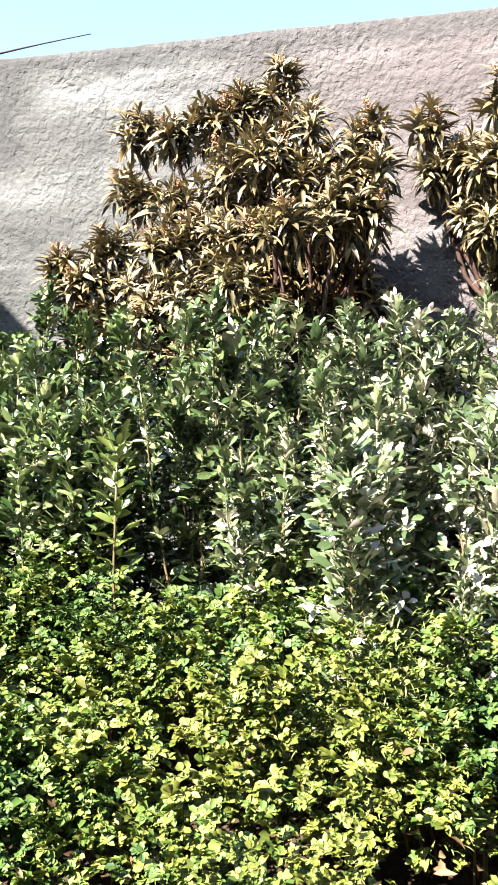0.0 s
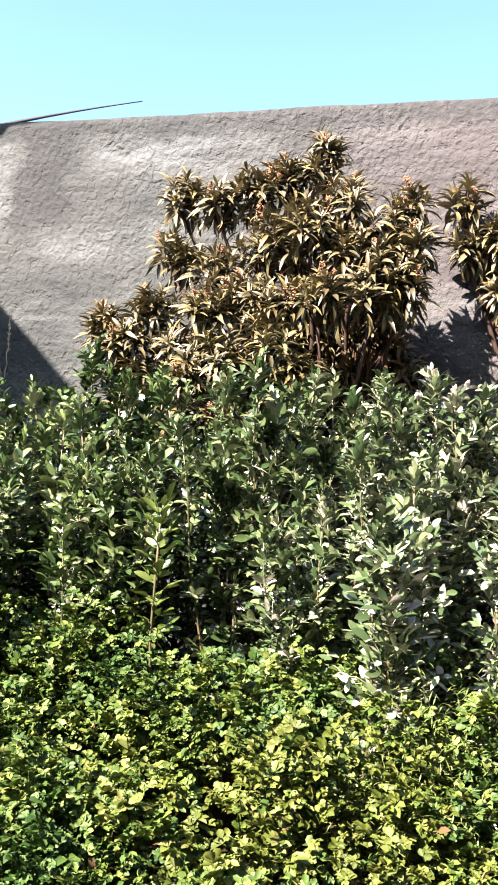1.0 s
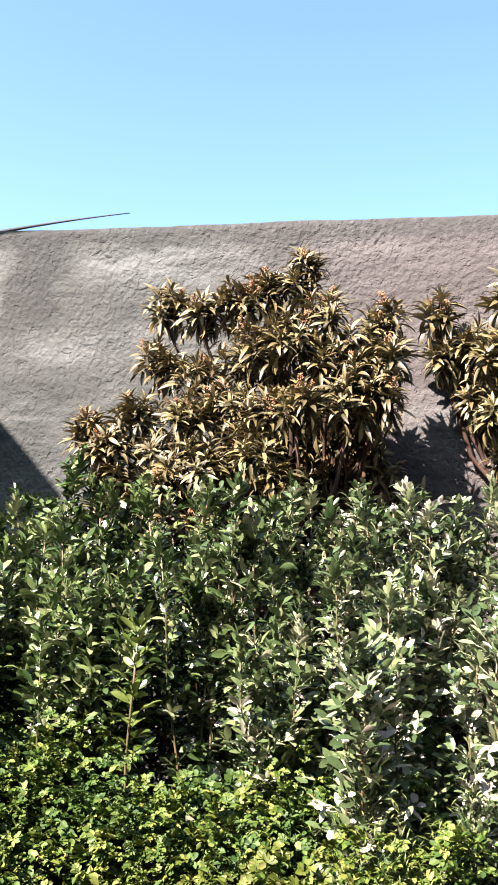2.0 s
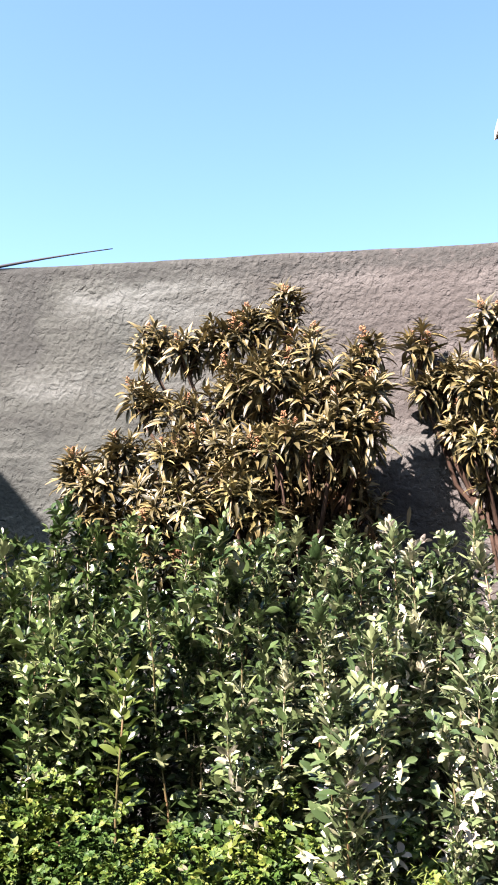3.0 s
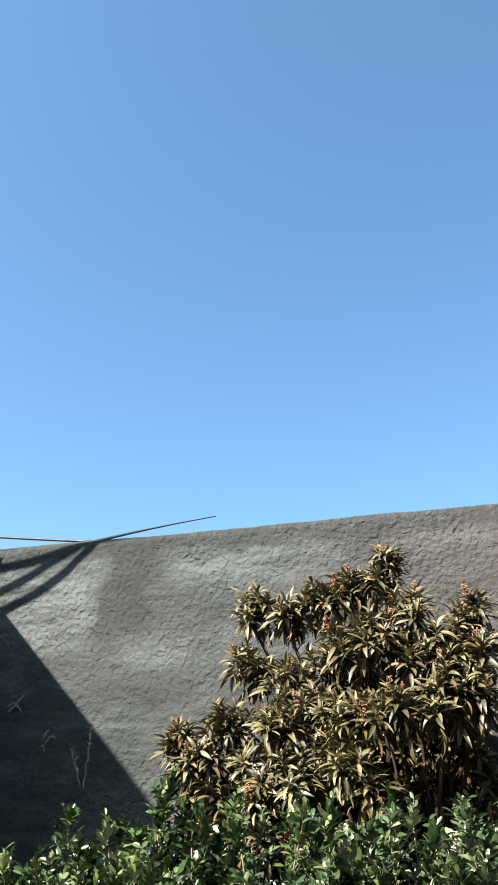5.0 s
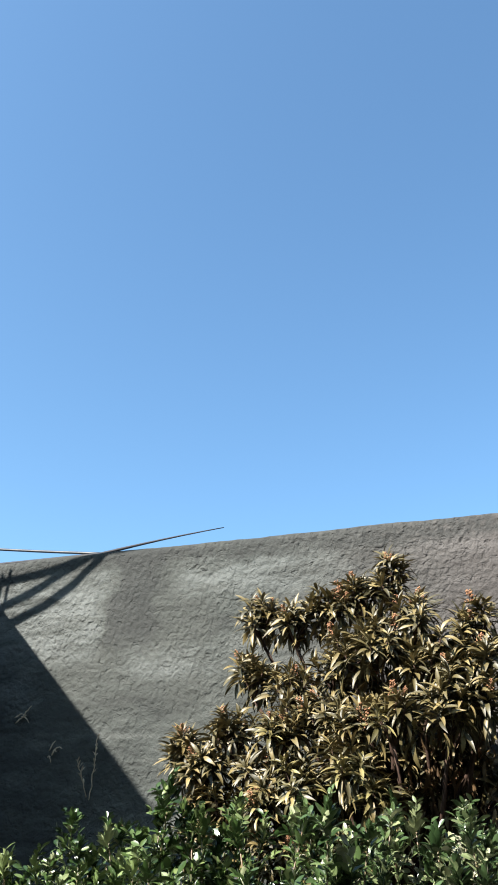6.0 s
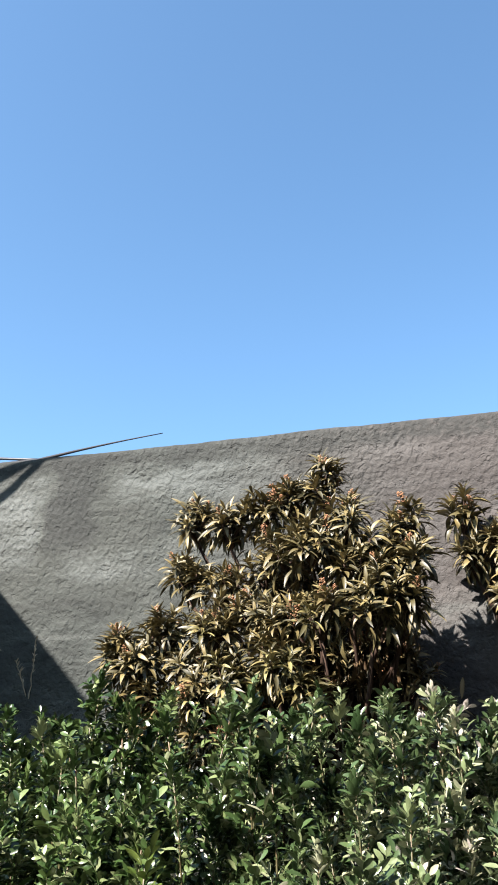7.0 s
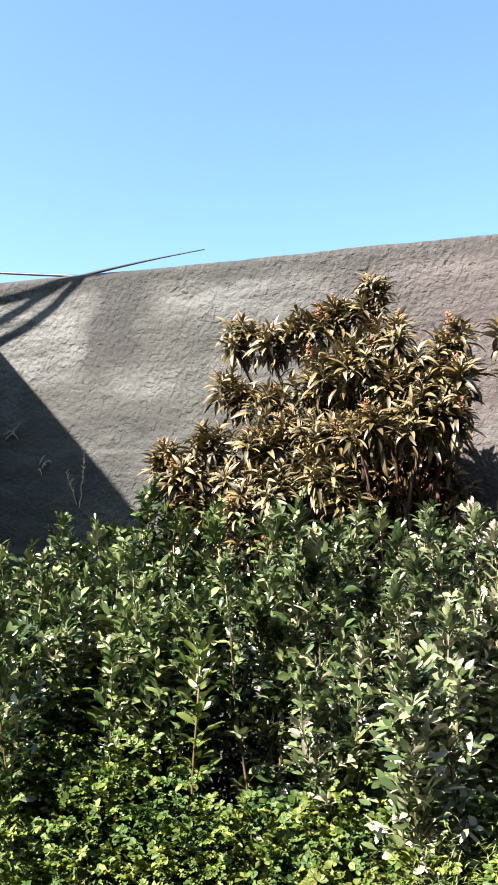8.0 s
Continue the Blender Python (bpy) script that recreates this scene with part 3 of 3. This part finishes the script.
def blossom_meshes(rnd):
    """Rusty upright sprays of small woolly buds."""
    out = []
    for v in range(3):
        bm = bmesh.new()
        for i in range(60):
            a, r, h = rnd.uniform(0, 6.28), rnd.uniform(0, 0.032), rnd.uniform(0.0, 0.06)
            r *= 1.1 - h / 0.08
            bmesh.ops.create_icosphere(bm, subdivisions=1, radius=rnd.uniform(0.0022, 0.0042),
                                       matrix=Matrix.Translation((r * math.cos(a), r * math.sin(a), h)))
        me = bpy.data.meshes.new("flower_spray")
        bm.to_mesh(me)
        bm.free()
        me.materials.append(M_BLOSSOM)
        me.shade_smooth()
        out.append(me)
    return out


def loquat(base, fork, tiers, seed, leaves, sprays, label, single=300, flower=0.35, withered=()):
    """A small loquat: trunk, a limb to each tier of the crown, rosettes of long arching leaves at the twig ends."""
    rnd = random.Random(seed)
    base, fork = Vector(base), Vector(fork)
    tree = thing("loquat_tree", *base, label, "tree", "loquat trees along the wall")
    g = Geo()
    tube(g, [p - base for p in bend(base - Vector((0, 0, 0.05)), fork, 0.0, 6, 0.02, rnd)], [0.045, 0.04, 0.036, 0.033, 0.03, 0.028, 0.026], 8)
    put("trunk", g.mesh("trunk", M_BARK), tree)
    rosettes = []
    for (x, y, z, r, n) in tiers:
        c = Vector((x, y, z))
        g = Geo()
        limb = bend(fork.lerp(c, 0.02), c - Vector((0, 0, 0.10)), -0.06 if z > 2 else -0.26, 6, 0.025, rnd)
        for k_, p in enumerate(limb):
            p.y = min(p.y + 0.16 * math.sin(math.pi * k_ / 6), WALL_Y - 0.05)
        tube(g, [p - base for p in limb], [0.02, 0.018, 0.016, 0.014, 0.012, 0.01, 0.008], 6)
        n = round(n * 1.5)
        for i in range(n):
            a, far = i * 2.4 + rnd.uniform(-0.5, 0.5), math.sqrt((i + 0.4) / n)
            p = c + Vector((r * far * math.cos(a), 0.9 * r * far * math.sin(a), r * (0.5 - 0.75 * far ** 2) + rnd.gauss(0, 0.035)))
            p.y = min(p.y, WALL_Y - 0.09)
            tube(g, [q - base for q in bend(limb[-1], p, 0.0, 3, 0.008, rnd)], [0.008, 0.007, 0.006, 0.005], 5)
            rosettes.append((p, (Vector((p.x - c.x, p.y - c.y, 0)) * 3 + Vector((rnd.gauss(0, 0.25), rnd.gauss(-0.25, 0.25), 0.9))).normalized()))
        put("limb", g.mesh("limb", M_BARK), tree)
    rosettes.sort(key=lambda q: q[0].y)
    fill, made = Geo(), 0
    for p, axis in rosettes:
        q = axis.to_track_quat('Z', 'Y').to_matrix().to_4x4()
        spin = rnd.uniform(0, 360)
        count = rnd.randint(21, 30)
        for i in range(count):
            spin += 137.5
            inner = i / (count - 1)
            pose_ = (Matrix.Translation(p - base + axis * (0.06 * inner - 0.035)) @ q
                     @ turned(0, 0.006, 0, spin + rnd.uniform(-14, 14), 10 + 66 * inner + rnd.uniform(-16, 16), rnd.uniform(-28, 28), rnd.uniform(0.85, 1.12) * (1.05 - 0.4 * inner)))
            if made < single:
                put("leaf", rnd.choice(leaves), tree, pose_)
                made += 1
            else:
                loquat_blade(fill, pose_, rnd)
        for i in range(4):
            loquat_blade(fill, Matrix.Translation(p - base - axis * rnd.uniform(0.03, 0.08)) @ turned(0, 0.004, 0, rnd.uniform(0, 360), rnd.uniform(-60, -15), rnd.uniform(-30, 30), rnd.uniform(0.8, 1.1)), rnd)
        if rnd.random() < flower:
            put("flower_spray", rnd.choice(sprays), tree, Matrix.Translation(p - base + axis * 0.03) @ q @ Matrix.Scale(rnd.uniform(0.7, 1.15), 4), "rusty orange blossom spray")
    old = Geo()
    for (x, y, z, r, n) in withered:
        for i in range(n):
            L = rnd.uniform(0.06, 0.12)
            blade(old, turned(x - base.x + rnd.gauss(0, r), y - base.y + rnd.gauss(0, r * 0.5), z + rnd.gauss(0, r * 1.4), rnd.uniform(0, 360), rnd.uniform(-85, -30), rnd.uniform(-40, 40)),
                  L, L * 0.2, rnd.uniform(0.5, 1.8), 0.6, 4, 0.5, rnd.uniform(-0.6, 0.6))
    if old.v:
        tagged(put("withered_leaves", old.mesh("withered_leaves", M_DRY), tree), "withered red-brown leaves inside the crown", kind="stuff")
    if fill.v:
        tagged(put("foliage", fill.mesh("foliage", M_LOQUAT_FILL), tree), kind="stuff")
    return tree


def build_loquats():
    rnd = random.Random(11)
    leaves, sprays = loquat_leaf_meshes(rnd), blossom_meshes(rnd)
    # tiers of the crown: place, spread and number of twig ends
    upper = [(-0.49, 3.98, 2.65, 0.08, 5), (-0.65, 3.96, 2.58, 0.10, 6), (-0.79, 3.94, 2.55, 0.08, 5), (-0.34, 3.82, 2.45, 0.08, 4), (-1.16, 3.95, 2.50, 0.09, 6), (-0.96, 3.92, 2.45, 0.10, 6),
             (-0.49, 3.76, 2.31, 0.11, 7), (-0.28, 3.80, 2.24, 0.11, 6), (-0.64, 3.82, 2.29, 0.09, 4), (-0.09, 3.92, 2.37, 0.09, 6), (-0.14, 3.80, 2.20, 0.07, 5), (-0.05, 3.76, 2.08, 0.08, 5), (-0.04, 3.80, 2.22, 0.05, 3)]
    lower = [(-1.15, 3.86, 2.19, 0.09, 6), (-0.94, 3.82, 2.14, 0.10, 5), (-0.76, 3.90, 2.21, 0.09, 4), (-0.41, 3.64, 1.95, 0.10, 6), (-0.57, 3.66, 1.94, 0.09, 5), (-0.19, 3.68, 2.00, 0.09, 6),
             (-1.19, 3.74, 1.91, 0.09, 6), (-1.44, 3.74, 1.83, 0.06, 5), (-0.92, 3.66, 1.93, 0.09, 6), (-0.60, 3.60, 1.75, 0.10, 6), (-0.81, 3.60, 1.68, 0.09, 5), (-1.37, 3.74, 1.67, 0.07, 4),
             (-1.10, 3.72, 1.72, 0.09, 4), (-0.73, 3.70, 1.97, 0.09, 4), (-0.47, 3.62, 1.65, 0.08, 4),
             (-1.30, 3.70, 1.76, 0.08, 5), (-0.98, 3.64, 1.60, 0.09, 5), (-1.22, 3.72, 1.60, 0.08, 4)]
    shaded = [(-0.26, 4.10, 1.88, 0.12, 6), (-0.14, 4.12, 1.72, 0.12, 6), (-0.34, 4.08, 1.66, 0.12, 6), (-0.52, 4.04, 2.10, 0.14, 6), (-0.20, 4.10, 2.06, 0.12, 6), (-0.02, 4.14, 1.60, 0.08, 3),
              (-0.62, 4.14, 2.36, 0.12, 5), (-0.76, 4.12, 2.22, 0.12, 5), (-0.42, 4.14, 2.34, 0.12, 5), (-0.90, 4.08, 2.02, 0.12, 5), (-0.70, 4.04, 1.84, 0.12, 5),
              (-1.05, 3.98, 1.78, 0.11, 5), (-0.50, 4.06, 1.86, 0.12, 5), (-0.88, 4.0, 1.62, 0.12, 5)]
    skirt = [(-1.33, 3.78, 1.52, 0.09, 4), (-1.16, 3.74, 1.46, 0.11, 5), (-0.95, 3.72, 1.44, 0.11, 5), (-0.74, 3.70, 1.46, 0.11, 5), (-0.54, 3.74, 1.44, 0.10, 4)]
    loquat((-0.42, 3.96, 0), (-0.48, 3.94, 1.25), upper + lower + shaded + skirt, 3, leaves, sprays, "loquat tree with drooping olive-brown leaves and rusty blossom", flower=0.24,
           withered=((-0.30, 3.98, 1.84, 0.08, 60), (-0.16, 4.02, 1.74, 0.09, 60), (-0.30, 3.98, 1.61, 0.09, 50), (-0.51, 3.96, 2.14, 0.08, 40)))
    side = [(0.15, 4.28, 2.55, 0.06, 4), (0.19, 4.28, 2.34, 0.07, 4), (0.32, 4.26, 2.41, 0.06, 4), (0.51, 4.14, 2.61, 0.09, 6), (0.46, 4.12, 2.36, 0.09, 5), (0.59, 4.12, 2.28, 0.11, 5),
             (0.32, 4.27, 2.14, 0.06, 3), (0.47, 4.10, 2.04, 0.09, 5), (0.67, 4.12, 2.53, 0.11, 6), (0.70, 4.12, 2.06, 0.11, 5), (0.48, 4.26, 1.83, 0.05, 2), (0.82, 4.14, 2.36, 0.12, 6)]
    loquat((0.80, 4.14, 0), (0.70, 4.12, 1.30), side, 8, leaves, sprays, "loquat tree with yellowish tips close beside the wall", flower=0.2)


build_loquats()


# ---- weeds in front of the beans ----
def lobe(geo, m, L, W, curl):
    """One small rounded lobe of a leaf, folded on its middle."""
    up, dip = 0.18 * W, curl * L
    geo.add([m @ Vector(p) for p in ((0, 0, 0), (-0.42 * W, 0.38 * L, up), (-0.40 * W, 0.78 * L, up - 0.5 * dip), (0, L, -dip), (0.40 * W, 0.78 * L, up - 0.5 * dip), (0.42 * W, 0.38 * L, up))],
            [(0, 3, 2, 1), (0, 5, 4, 3)])


def parsley_leaf(geo, m, size, rnd):
    """A leaf cut into three leaflets, each of three to five lobes."""
    for s_, (yaw, off) in enumerate(((55, 0.35), (-55, 0.35), (0, 0.6))):
        at_ = m @ turned(0, off * size, 0, yaw + rnd.uniform(-14, 14), rnd.uniform(-15, 25), rnd.uniform(-30, 30))
        for a in ((-58, 0, 58) if s_ < 2 else (-75, -38, 0, 38, 75)):
            L = size * rnd.uniform(0.34, 0.5) * (1.15 if a == 0 else 0.9)
            lobe(geo, at_ @ turned(0, 0.05 * size, 0, a + rnd.uniform(-9, 9), rnd.uniform(-12, 18), rnd.uniform(-18, 18)), L, L * rnd.uniform(0.62, 0.85), rnd.uniform(0.0, 0.4))


MOUNDS = [(-1.55 + 0.25 * i + 0.09 * math.sin(i * 7.3 + j * 3.1), 0.98 + 0.235 * j + 0.08 * math.sin(i * 4.7 + j * 9.2), 0.145 + 0.035 * math.sin(i * 5.9 + j * 2.3))
          for i in range(10) for j in range(8)]


def mound(x, y):
    """How near a point lies to the middle of its clump of weeds: 1 at the middle, 0 and less outside."""
    return max(1 - ((x - a) ** 2 + (y - b) ** 2) / r ** 2 for a, b, r in MOUNDS)


def weed_height(x, y):
    lump = 2.1 * max(-0.4, mound(x, y)) - 1.0
    h = 0.29 + 0.34 * min(1, max(0, (y - 1.45) / 0.9)) + 0.07 * noise.noise((x * 2.0, y * 2.0, 7)) + 0.14 * lump
    return h * (1 - 0.45 * min(1, max(0, (x - 0.36) / 0.25)) * min(1, max(0, (2.35 - y) / 0.3)))


def build_weeds():
    """Each weed is a dome of lobed leaves; the ground between them stays dark."""
    rnd = random.Random(21)
    green, yellow, feather, grass, dry = Geo(), Geo(), Geo(), Geo(), Geo()
    spots = [(-1.52 + 0.062 * i + rnd.uniform(-0.03, 0.03), 1.30 + 0.062 * j + rnd.uniform(-0.03, 0.03)) for i in range(37) for j in range(22)]
    for x, y in spots:
        inside = mound(x, y)
        if inside < 0.16 or rnd.random() < 0.06 or (y < 1.95 and rnd.random() < (x - 0.06) * 3.4):
            continue
        h = weed_height(x, y) * rnd.uniform(0.82, 1.08)
        wide = rnd.uniform(0.035, 0.06)
        yl = noise.noise((x * 1.7 + 3, y * 1.7, 2)) + 0.05 - 1.3 * max(abs(x - 0.04) - 0.24, 0) - 0.6 * max(y - 1.9, 0) + 0.03
        kind_ = yl - 0.02 + rnd.gauss(0, 0.14)
        size = rnd.uniform(0.8, 1.25)
        wide *= 1.25
        for c in range(rnd.randint(21, 28)):
            a, rad = rnd.uniform(0, 360), rnd.random() ** 0.55
            geo = yellow if kind_ + rnd.gauss(0, 0.08) > 0.1 else green
            top = Vector((x + wide * rad * math.cos(radians(a)), y + wide * rad * math.sin(radians(a)), h - 0.9 * wide * rad ** 2 - 0.2 * rnd.random() ** 1.6))
            m = turned(top.x, top.y, top.z, a - 90 + rnd.uniform(-30, 30), rnd.uniform(-20, 55), rnd.uniform(-35, 35))
            if geo is yellow and rnd.random() < 0.45:
                for yaw in (-60, 0, 60):
                    L = rnd.uniform(0.014, 0.023) * size
                    lobe(geo, m @ turned(0, 0, 0, yaw, rnd.uniform(-10, 20), rnd.uniform(-20, 20)), L, L * rnd.uniform(0.8, 1.0), rnd.uniform(0, 0.4))
            else:
                parsley_leaf(geo, m, rnd.uniform(0.028, 0.048) * size * (0.9 if y < 1.7 else 1.1), rnd)
    # a feathery bush of fine leaves towards the bean bed
    for c in range(330):
        x, y = rnd.gauss(0.18, 0.10), rnd.gauss(2.24, 0.11)
        h = (weed_height(x, y) + 0.08) * rnd.uniform(0.6, 1.05)
        for s in range(16):
            yaw, z = rnd.uniform(0, 360), h * rnd.uniform(0.6, 1.0)
            blade(feather, turned(x + rnd.uniform(-.03, .03), y + rnd.uniform(-.03, .03), z, yaw, rnd.uniform(0, 65)), rnd.uniform(0.014, 0.030), 0.0035, rnd.uniform(0, 0.8), 0.2, 2, 0.5)
    # tufts of grass
    for (gx, gy) in ((-0.45, 2.05), (0.15, 2.4), (-1.3, 2.3), (-0.1, 1.7), (0.55, 1.9)):
        for s in range(60):
            blade(grass, turned(gx + rnd.gauss(0, 0.05), gy + rnd.gauss(0, 0.05), weed_height(gx, gy) * 0.45, rnd.uniform(0, 360), rnd.uniform(45, 85)),
                  rnd.uniform(0.12, 0.22), 0.005, rnd.uniform(0.4, 1.3), 0.3, 4, 0.35)
    # dead leaves caught among the weeds
    for c in range(700):
        x, y = (rnd.gauss(-0.45, 0.4), rnd.gauss(1.75, 0.25)) if c % 3 else (rnd.uniform(0.3, 1.0), rnd.uniform(1.6, 2.3))
        blade(dry, turned(x, y, weed_height(x, y) * rnd.uniform(0.2, 0.85), rnd.uniform(0, 360), rnd.uniform(-40, 40), rnd.uniform(-60, 60)),
              rnd.uniform(0.02, 0.05), rnd.uniform(0.012, 0.024), rnd.uniform(0.3, 1.6), 0.5, 3, 0.5)
    for name, geo, mat_, label in (("weed_leaves", green, M_WEED, "fresh green parsley-like weeds covering the ground"),
                                   ("yellowing_weeds", yellow, M_WEED_YELLOW, "yellow-green low weeds in the sun"),
                                   ("feathery_weeds", feather, M_FEATHER, "feathery pale green fine-leaved weed bush"),
                                   ("grass", grass, M_WEED, "tufts of grass among the weeds"),
                                   ("dead_leaves", dry, M_DRY, "brown dead leaves among the weeds")):
        tagged(put(name, geo.mesh(name, mat_)), label, "weeds", kind="stuff")


build_weeds()


# ---- dry stalks in the shade of the side wall ----
def build_stalks():
    rnd = random.Random(4)
    for (x, y, z1, lean) in ((-2.38, WALL_Y - 0.005, 1.98, 0.08), (-2.39, WALL_Y - 0.005, 1.86, -0.03)):
        st = thing("dry_stalk", x, y, 1.62, "dry pale seed stalk rooted in a crack of the wall", "dry plant")
        g = Geo()
        pts = bend((0, 0.02, 0), (lean, -0.10, z1 - 1.62), 0.02, 12, 0.004, rnd)
        tube(g, pts, [0.0032] * 9 + [0.003, 0.003, 0.0025, 0.002], 5)
        put("stem", g.mesh("stem", M_STRAW), st)
        for i in range(16):
            p = pts[5 + (i * 7) // 16]
            g = Geo()
            blade(g, turned(p.x, p.y, p.z, rnd.uniform(0, 360), rnd.uniform(45, 75)), rnd.uniform(0.025, 0.05), 0.009, 0.4, 0.4, 3, 0.5)
            put("seed_husk", g.mesh("seed_husk", M_STRAW), st)
    # dry tendrils that cling to the render
    for (x, z, size) in ((-2.93, 2.09, 1.0), (-2.66, 1.90, 0.8)):
        st = thing("dry_tendril", x, WALL_Y - 0.02, z, "dry pale tendril clinging to the shaded wall", "dry plant")
        for i in range(4):
            g = Geo()
            a = Vector((rnd.uniform(-0.04, 0.02), 0, rnd.uniform(-0.03, 0.03))) * size
            b = a + Vector((rnd.uniform(0.03, 0.09), rnd.uniform(-0.02, 0.0), rnd.uniform(-0.06, 0.07))) * size
            tube(g, bend(a, b, rnd.uniform(0.005, 0.02), 6, 0.003, rnd), [0.0035, 0.004, 0.004, 0.0035, 0.003, 0.0025, 0.002], 5)
            put("twig", g.mesh("twig", M_STRAW), st)


build_stalks()
